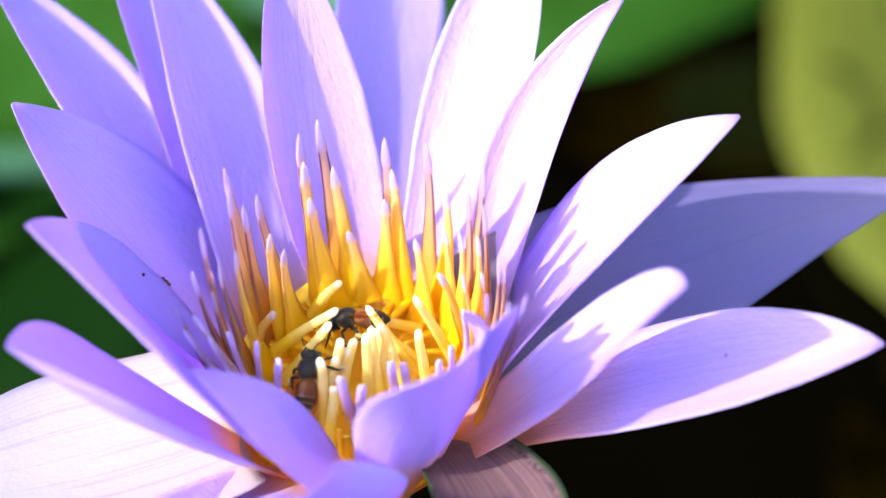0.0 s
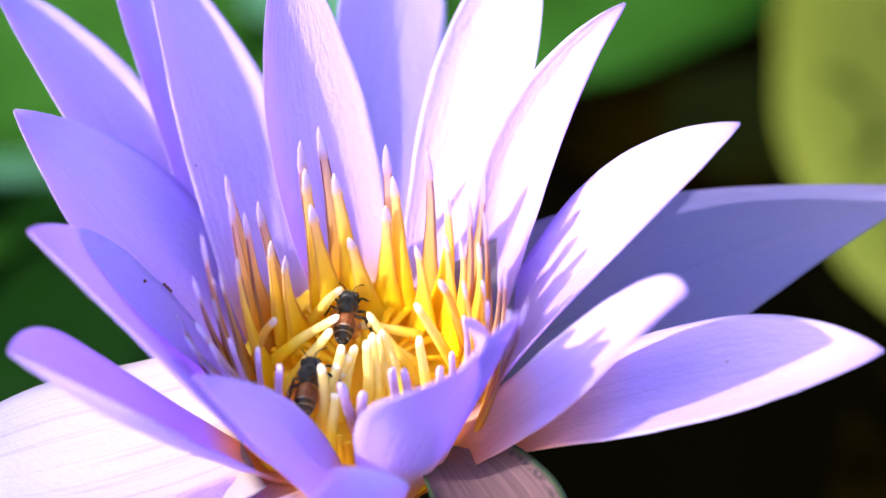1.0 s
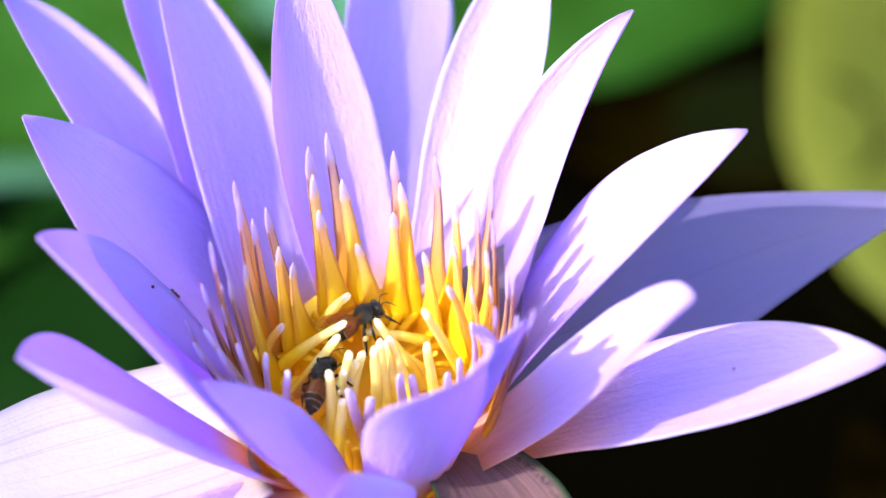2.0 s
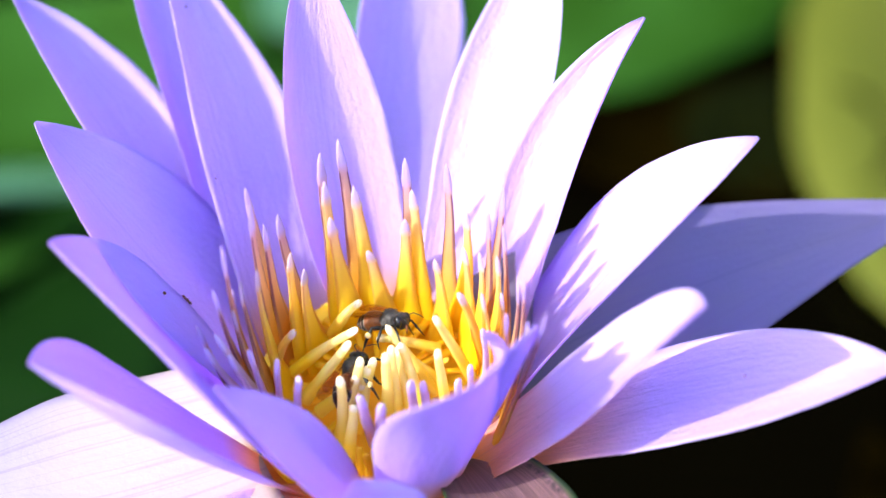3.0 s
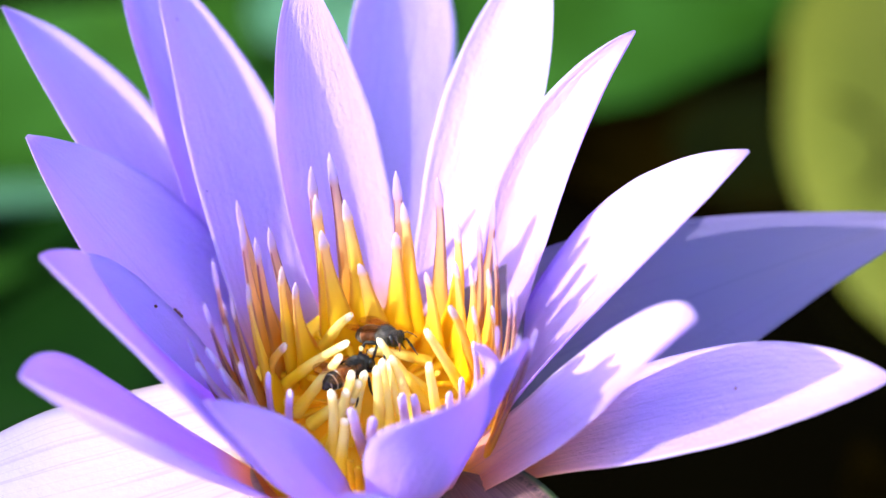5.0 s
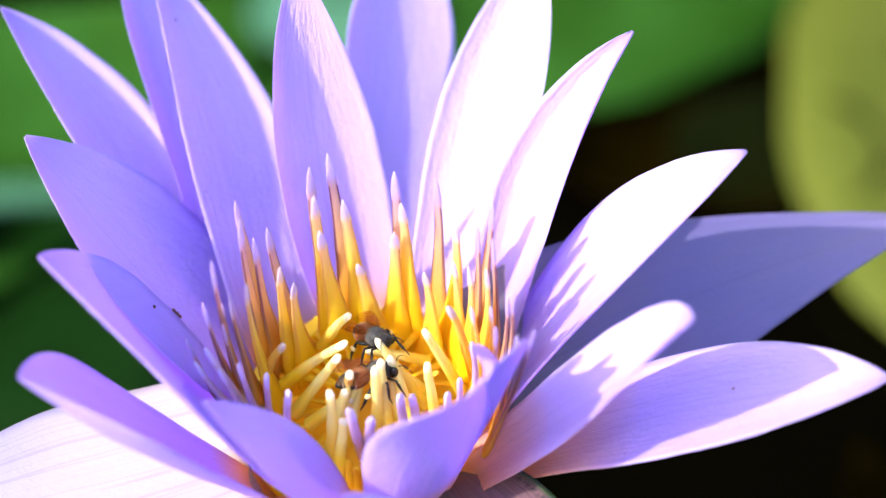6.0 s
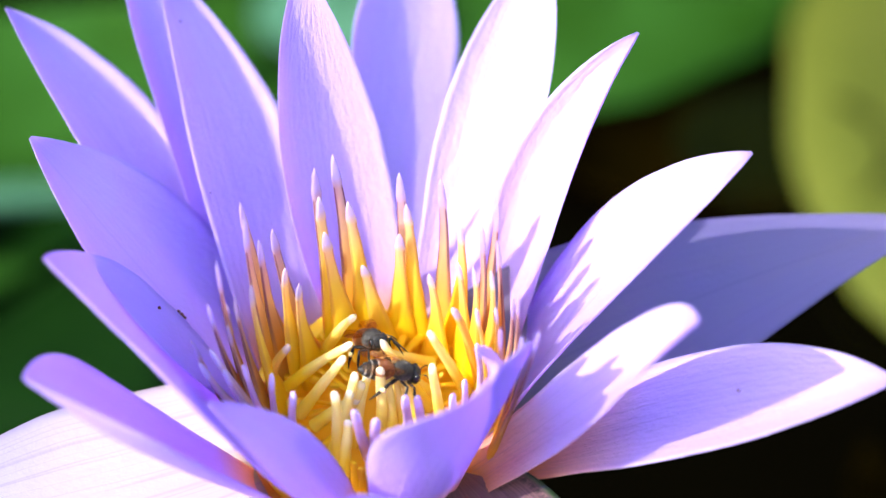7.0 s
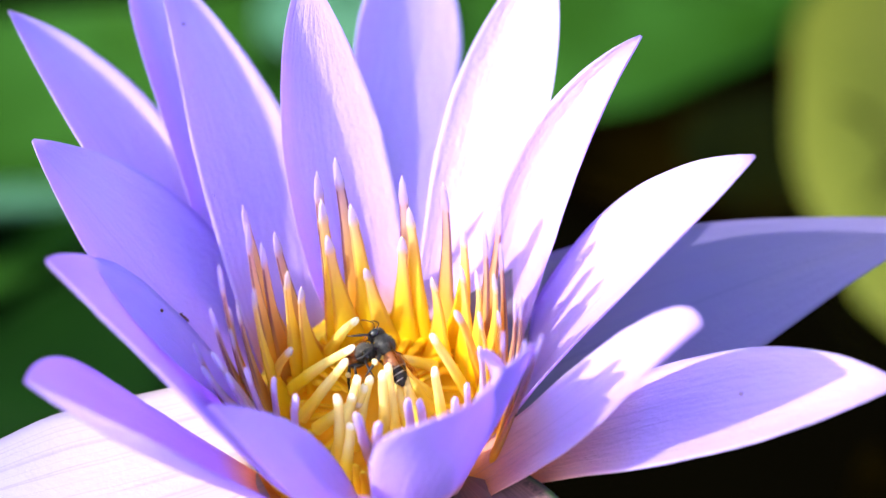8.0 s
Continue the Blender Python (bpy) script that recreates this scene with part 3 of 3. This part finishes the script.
POLLEN = plain("pollen", (0.84, 0.66, 0.28), 0.9, 4000, 0.5, 0.7, 0.6)


def wing_material():
    n = Nodes("bee_wing")
    g = n.noise(n.coord("Object"), 900.0, 3.0)
    film = n.principled(n.mix(g, (0.16, 0.075, 0.035), (0.26, 0.14, 0.07)), 0.3, n.bump(g, 0.3, 0.0001))
    clear = n.node("ShaderNodeBsdfTransparent")
    clear.inputs[0].default_value = (0.90, 0.72, 0.55, 1)
    return n.done(n.blend(0.84, film, clear.outputs[0]))


WING = wing_material()


def egg(at, size, seg=16, rings=10, nose=0.0):
    """A rounded body, slightly narrower towards +x by nose."""
    bm = bmesh.new()
    bmesh.ops.create_uvsphere(bm, u_segments=seg, v_segments=rings, radius=1)
    for v in bm.verts:
        k = 1 - nose * v.co.x
        v.co = Vector((at[0] + v.co.x * size[0], at[1] + v.co.y * size[1] * k, at[2] + v.co.z * size[2] * k)) / 1000
    return bm


def limb(points, radii, seg=7):
    """A jointed tube through points, millimetres."""
    bm = bmesh.new()
    pts = [Vector(p) for p in points]
    rows = []
    for i, (p, r) in enumerate(zip(pts, radii)):
        d = (pts[min(i + 1, len(pts) - 1)] - pts[max(i - 1, 0)]).normalized()
        side = d.orthogonal().normalized()
        other = d.cross(side)
        rows.append([bm.verts.new((p + r * (math.cos(2 * math.pi * k / seg) * side + math.sin(2 * math.pi * k / seg) * other)) / 1000) for k in range(seg)])
    for a, c in zip(rows, rows[1:]):
        turn = min(range(seg), key=lambda s: sum((a[k].co - c[(k + s) % seg].co).length for k in range(seg)))
        for k in range(seg):
            bm.faces.new((a[k], a[(k + 1) % seg], c[(k + 1 + turn) % seg], c[(k + turn) % seg]))
    bm.faces.new(rows[0])
    bm.faces.new(rows[-1])
    bmesh.ops.recalc_face_normals(bm, faces=bm.faces)
    return bm


def tergite(x0, r0, x1, r1, drop):
    """One ring of the abdomen, lapping over the next."""
    bm = bmesh.new()
    rows = []
    for f in (0, 0.3, 0.6, 0.85, 1.0, 1.0):
        x = x0 + (x1 - x0) * f
        r = r0 + (r1 - r0) * f + 0.10 * math.sin(math.pi * min(f * 0.8 + 0.1, 1))
        if len(rows) == 5:
            r -= 0.14
        rows.append([bm.verts.new(Vector((x, r * math.cos(2 * math.pi * k / 20), 0.92 * r * math.sin(2 * math.pi * k / 20) - drop * (1.0 - x) ** 2)) / 1000) for k in range(20)])
    for a, c in zip(rows, rows[1:]):
        for k in range(20):
            bm.faces.new((a[k], a[(k + 1) % 20], c[(k + 1) % 20], c[k]))
    bm.faces.new(rows[0])
    bm.faces.new(rows[-1])
    bmesh.ops.recalc_face_normals(bm, faces=bm.faces)
    return bm


def wing_mesh(root, length, wide, sweep, up, side):
    """A thin, slightly wavy wing with a rounded end."""
    bm = bmesh.new()
    rows = []
    for i in range(13):
        f = i / 12
        w = wide * (0.22 + 0.78 * math.sin(math.pi * min(0.5, f * 0.62))) * math.sqrt(max(0.03, 1 - max(0, (f - 0.72) / 0.28) ** 2))
        row = []
        for j in range(6):
            g = j / 5
            x, y = -length * f, w * (g - 0.35)
            a = radians(sweep)
            px = x * math.cos(a) - y * math.sin(a) * 1.0
            py = -x * math.sin(a) + y * math.cos(a)
            z = up * f * length + 0.10 * math.sin(6 * f + 3 * g) + 0.15 * g * side
            row.append(bm.verts.new(Vector((root[0] + px, root[1] + side * py, root[2] + z)) / 1000))
        rows.append(row)
    for a, c in zip(rows, rows[1:]):
        for j in range(5):
            bm.faces.new((a[j], a[j + 1], c[j + 1], c[j]))
    bmesh.ops.solidify(bm, geom=bm.faces[:], thickness=0.00003)
    return bm


def fuzz(at, size, count, length, seed, keep=lambda n: True):
    """Short hairs standing on a rounded body."""
    rng = random.Random(seed)
    bm = bmesh.new()
    while count:
        n = Vector((rng.gauss(0, 1), rng.gauss(0, 1), rng.gauss(0, 1))).normalized()
        if not keep(n):
            continue
        count -= 1
        p = Vector(at) + Vector((n.x * size[0], n.y * size[1], n.z * size[2]))
        d = (n + Vector((-0.5, 0, 0)) + 0.4 * Vector((rng.uniform(-1, 1), rng.uniform(-1, 1), rng.uniform(-1, 1)))).normalized()
        s = d.orthogonal().normalized() * 0.022
        tip = p + d * length * rng.uniform(0.6, 1.2)
        q = d.cross(s)
        vs = [bm.verts.new(v / 1000) for v in (p + s, p - 0.5 * s + q, p - 0.5 * s - q, tip)]
        for a, c in ((0, 1), (1, 2), (2, 0)):
            bm.faces.new((vs[a], vs[c], vs[3]))
    return bm


RINGS = ((-0.05, 0.71, -1.00, 1.36), (-0.85, 1.29, -1.85, 1.51), (-1.70, 1.46, -2.65, 1.44), (-2.50, 1.38, -3.45, 1.19), (-3.30, 1.14, -4.20, 0.84), (-4.05, 0.79, -4.90, 0.20))


def honey_bee(label):
    """A small honey bee, 9.3 mm long, heading +x, its middle at the origin. Returns the bee and its legs."""
    bee = thing("honey_bee", label, "bee", FLOWER_AT, "bees in the flower")
    thorax = part("thorax", egg((1.2, 0, 0.1), (1.5, 1.34, 1.30)), BLACK, bee, "black thorax with short grey fur")
    part("fur", fuzz((1.2, 0, 0.1), (1.45, 1.29, 1.25), 1700, 0.42, 5, lambda n: n.z > -0.5), FUR, thorax)
    head = part("head", egg((2.98, 0, -0.15), (0.82, 1.32, 1.18), nose=0.12), BLACK, bee)
    part("fur", fuzz((2.98, 0, -0.15), (0.78, 1.25, 1.12), 260, 0.30, 8, lambda n: abs(n.y) < 0.6 and n.z > -0.3), FUR, head)
    for s in (1, -1):
        part("eye", egg((3.08, s * 0.98, -0.05), (0.58, 0.47, 0.90)), EYE_SHINE, head, "glossy black compound eye")
        part("antenna", limb(((3.65, s * 0.3, 0.1), (4.05, s * 0.7, 0.65), (4.4, s * 1.0, 0.75), (5.0, s * 1.5, 0.3), (5.4, s * 1.8, -0.2)), (0.07, 0.06, 0.065, 0.07, 0.05)), BLACK, head)
    part("mouthpart", limb(((3.5, 0, -0.7), (3.65, 0, -1.3), (3.5, 0, -1.9)), (0.28, 0.16, 0.06)), RUST, head)
    abdomen = part("abdomen", egg((-2.3, 0, -0.2), (2.3, 1.2, 1.12)), BLACK, bee, "abdomen with rusty front and white-banded dark end")
    for k, (x0, r0, x1, r1) in enumerate(RINGS):
        ring = part("tergite", tergite(x0, r0, x1, r1, 0.02), RUST if k < 3 else BLACK, abdomen, "rust-brown ring" if k < 3 else "")
        if k >= 3:
            part("hair_band", tergite(x0 + 0.06, r0 + 0.08, x0 - 0.14, r0 + 0.06, 0.02), BAND, abdomen, "narrow band of white hairs")
    for s in (1, -1):
        part("forewing", wing_mesh((1.0, s * 0.95, 1.15), 6.2, 2.3, 3, 0.01, s), WING, bee, "smoky transparent wing")
        part("hindwing", wing_mesh((0.5, s * 0.95, 0.95), 4.3, 1.6, 8, 0.0, s), WING, bee, "smoky transparent wing")
    legs = []
    for s in (1, -1):
        for root, knee, ankle, foot, thick in (
            ((2.2, 0.8, -0.9), (0.9, 1.1, 0.35), (1.6, 1.7, -1.1), (2.1, 2.0, -2.0), 0.18),
            ((1.3, 0.8, -1.0), (0.1, 1.6, 0.5), (-0.2, 2.5, -1.3), (0.2, 2.7, -2.3), 0.20),
            ((0.5, 0.8, -0.9), (-1.0, 1.6, 0.5), (-2.0, 2.3, -1.3), (-2.6, 2.5, -2.5), 0.27),
        ):
            pts = [Vector((x, s * y, z)) for x, y, z in ((0, 0, 0), knee, ankle, foot)]
            pts = [pts[0], pts[1] * 0.5, pts[1], pts[1].lerp(pts[2], 0.5), pts[2], pts[2].lerp(pts[3], 0.5), pts[3]]
            leg = part("leg", limb(pts, (thick, thick * 1.1, thick * 0.8, thick * 1.1, thick * 0.7, thick * 0.5, thick * 0.25)), BLACK, bee)
            leg.location = (root[0] / 1000, s * root[1] / 1000, root[2] / 1000)
            legs.append((leg, s))
            if thick > 0.25:
                part("pollen_load", egg(pts[3] + Vector((0, s * 0.15, 0)), (0.5, 0.32, 0.42)), POLLEN, leg, "cream-yellow pollen on the hind leg")
    return bee, legs


def specks():
    """Small brown blemishes on the petals."""
    for at, size in (((-29.4, 5.0, 7.6), 0.30), ((-27.4, 9.1, 3.9), 0.34), ((-27.0, 9.0, 3.4), 0.42), ((-26.6, 8.8, 3.1), 0.34), ((46.9, -15.4, 9.6), 0.26), ((-28.5, 42.2, 31.1), 0.26), ((-23.6, 23.4, 14.1), 0.18)):
        part("speck", egg(at, (size * 0.8, size * 0.5, size), 8, 6), SPECK, lily, "tiny brown blemish")


specks()


def facing(head, tail, back):
    """The pose of a bee whose head and tail are at these places, in millimetres from the middle of the cup; its back faces back."""
    h, t = Vector(head), Vector(tail)
    ahead = (h - t).normalized()
    up = Vector(back)
    side = up.cross(ahead).normalized()
    up = ahead.cross(side)
    m = Matrix((ahead, side, up)).transposed().to_4x4()
    m.translation = FLOWER_AT + (t + ahead * 4.9) / 1000
    return m


def leaning(t, rows):
    """The way in which a bee's back faces at t, between rows of seconds and directions."""
    for (t0, a), (t1, b) in zip(rows, rows[1:]):
        if t <= t1:
            return Vector(a).lerp(Vector(b), max(0, (t - t0) / (t1 - t0)))
    return Vector(rows[-1][1])


UPPER_BACK = ((0, (0, 0.1, 0.97)), (0.5, (0, -0.25, 0.97)), (1.7, (0, 0.1, 0.97)), (2.8, (0, 0.30, 0.95)), (4.7, (0, 0.30, 0.95)), (5.8, (0, -0.1, 0.97)), (8, (0, -0.25, 0.97)))
LOWER_BACK = ((0, (-0.3, -0.3, 0.9)), (1.7, (-0.3, -0.3, 0.9)), (2.8, (-0.4, 0.1, 0.9)), (4.7, (-0.2, -0.2, 0.95)), (5.8, (0, -0.1, 0.97)), (7.2, (0, -0.2, 0.97)), (7.6, (0.1, -0.35, 0.93)), (7.8, (0.5, -0.1, 0.85)), (8, (0.75, 0.15, 0.65)))

upper_bee, upper_legs = honey_bee("small dark honey bee with rust-brown abdomen among yellow stamens")
lower_bee, lower_legs = honey_bee("small honey bee with white-banded abdomen crawling over the stamens")


def motions():
    walk(upper_bee, [(t, facing(h, e, leaning(t, UPPER_BACK))) for t, h, e in (
        (0, (-4.5, 3.3, 1.0), (3.7, 1.7, 3.1)),
        (0.2, (-5.3, 4.4, 2.2), (2.8, 1.7, 3.1)),
        (0.4, (-3.9, 7.2, 2.5), (0.9, 0.6, 4.8)),
        (0.6, (-2.3, 8.0, 2.6), (-0.2, -0.1, 4.3)),
        (0.8, (-2.3, 7.1, 2.6), (-2.3, -1.4, 3.1)),
        (1, (-1.9, 6.8, 4.0), (-2.8, -1.3, 1.9)),
        (1.2, (-1.9, 8.8, 4.0), (-2.9, 0.3, 3.5)),
        (1.4, (-0.1, 7.7, 3.9), (-4.7, 0.5, 2.8)),
        (1.6, (0.9, 5.1, 4.5), (-6.2, 1.2, 0.8)),
        (1.7, (0.6, 5.1, 4.7), (-6.3, 1.1, 1.0)),
        (2.8, (4.6, 2.8, 4.1), (-3.0, 6.4, 2.5)),
        (3, (3.3, 2.6, 4.9), (-3.5, 6.8, 1.8)),
        (3.2, (3.0, 2.0, 4.7), (-3.4, 6.6, 1.7)),
        (3.4, (2.2, 1.2, 4.7), (-3.1, 7.1, 1.6)),
        (3.6, (2.1, 1.4, 4.6), (-3.4, 7.3, 1.9)),
        (3.8, (2.3, 1.9, 5.1), (-3.4, 7.2, 1.5)),
        (4, (3.1, 2.7, 5.2), (-3.4, 6.9, 1.6)),
        (4.2, (2.6, 2.5, 5.5), (-3.3, 7.0, 1.3)),
        (4.4, (3.0, 2.5, 4.8), (-3.5, 7.1, 1.8)),
        (4.6, (3.3, 2.3, 4.7), (-3.1, 7.2, 1.8)),
        (4.7, (3.3, 2.0, 4.5), (-2.8, 7.2, 1.5)),
        (5.8, (3.8, 2.1, 4.2), (-2.1, 8.0, 2.7)),
        (6, (2.0, 1.1, 4.5), (-2.4, 7.9, 2.1)),
        (6.2, (1.2, 0.7, 4.8), (-2.7, 7.3, 1.1)),
        (6.5, (1.2, 0.7, 4.7), (-3.0, 6.9, 0.5)),
        (7, (0.6, 0.8, 5.0), (-2.9, 7.5, 1.1)),
        (7.2, (0.8, 0.4, 4.6), (-3.7, 6.9, 1.4)),
        (7.5, (0.5, 0.2, 4.6), (-3.8, 6.9, 1.4)),
        (7.8, (-0.1, -0.2, 4.8), (-4.0, 6.0, 0.5)),
        (8, (-0.6, -0.6, 5.0), (-4.2, 4.8, -0.5)),
    )])
    walk(lower_bee, [(t, facing(h, e, leaning(t, LOWER_BACK))) for t, h, e in (
        (0, (-6.4, -5.6, 3.2), (-7.6, -11.8, -3.0)),
        (0.2, (-5.8, -5.5, 3.4), (-7.8, -11.6, -2.8)),
        (0.4, (-6.1, -5.3, 4.0), (-8.0, -11.3, -2.7)),
        (0.6, (-5.3, -5.7, 3.0), (-7.7, -11.8, -3.0)),
        (0.8, (-7.2, -5.2, 3.9), (-8.2, -11.2, -2.9)),
        (1, (-6.6, -5.1, 2.1), (-7.7, -12.9, -1.3)),
        (1.2, (-6.3, -4.3, 2.5), (-8.1, -11.6, -1.6)),
        (1.4, (-5.2, -4.2, 4.3), (-8.3, -10.1, -2.5)),
        (1.6, (-5.8, -3.9, 2.1), (-8.1, -11.2, -1.8)),
        (1.7, (-5.8, -3.7, 1.8), (-8.0, -11.3, -1.3)),
        (2.8, (-3.9, -2.5, 2.4), (-7.1, -9.6, -1.0)),
        (3, (-2.7, -1.5, 2.3), (-6.0, -8.9, -0.5)),
        (3.2, (-1.9, -1.6, 2.4), (-6.5, -8.5, -0.4)),
        (3.4, (-2.1, -1.4, 1.9), (-6.8, -8.5, -0.2)),
        (3.6, (-1.3, -0.7, 1.4), (-6.5, -8.0, 1.3)),
        (3.8, (-1.3, -0.1, 0.8), (-4.9, -7.7, 2.5)),
        (4, (-1.0, 0.1, 1.0), (-4.7, -7.2, 2.8)),
        (4.2, (-1.2, 0.2, 0.7), (-4.9, -7.2, 2.7)),
        (4.4, (-1.6, 0.3, 0.7), (-5.7, -6.9, 2.7)),
        (4.6, (-1.3, 0.3, 0.8), (-5.7, -6.8, 2.2)),
        (4.7, (-1.0, 0.4, 1.2), (-6.0, -6.4, 2.2)),
        (5.8, (1.6, -1.4, 3.3), (-4.9, -6.7, 3.7)),
        (6, (3.3, -3.0, 3.5), (-4.5, -6.1, 3.3)),
        (6.2, (2.9, -3.4, 3.1), (-4.7, -6.9, 3.9)),
        (6.4, (3.9, -3.5, 3.5), (-3.7, -6.6, 5.0)),
        (6.6, (5.3, -3.8, 4.0), (-2.6, -6.1, 5.5)),
        (6.8, (5.6, -3.9, 3.8), (-2.3, -5.6, 5.7)),
        (7, (5.7, -4.2, 3.5), (-1.9, -6.1, 6.3)),
        (7.2, (6.4, -4.0, 4.3), (-1.5, -6.2, 6.0)),
        (7.3, (6.1, -3.0, 5.5), (-1.4, -6.7, 5.3)),
        (7.4, (4.7, 0.2, 5.2), (-1.0, -6.1, 3.8)),
        (7.6, (2.5, 1.4, 6.4), (0.8, -6.3, 3.0)),
        (7.7, (2.6, 1.4, 6.2), (2.0, -6.5, 3.1)),
        (7.8, (1.6, 1.2, 6.6), (2.6, -6.3, 2.7)),
        (7.9, (0.7, 0.9, 7.5), (3.9, -5.3, 2.4)),
        (8, (-0.5, 1.0, 7.4), (4.0, -4.8, 2.9)),
    )])
    for legs, lag in ((upper_legs, 0.0), (lower_legs, 0.7)):
        for k, (leg, s) in enumerate(legs):
            p = leg.location.copy()
            rows = []
            for i in range(41):
                a = 2 * math.pi * (i * 0.23 + lag + 0.5 * ((k + (k > 2)) % 2))
                rows.append((i * 0.2, pose(p.x, p.y, p.z, 5 * s * math.sin(a + 1), 0, 13 * math.sin(a))))
            walk(leg, rows)


motions()
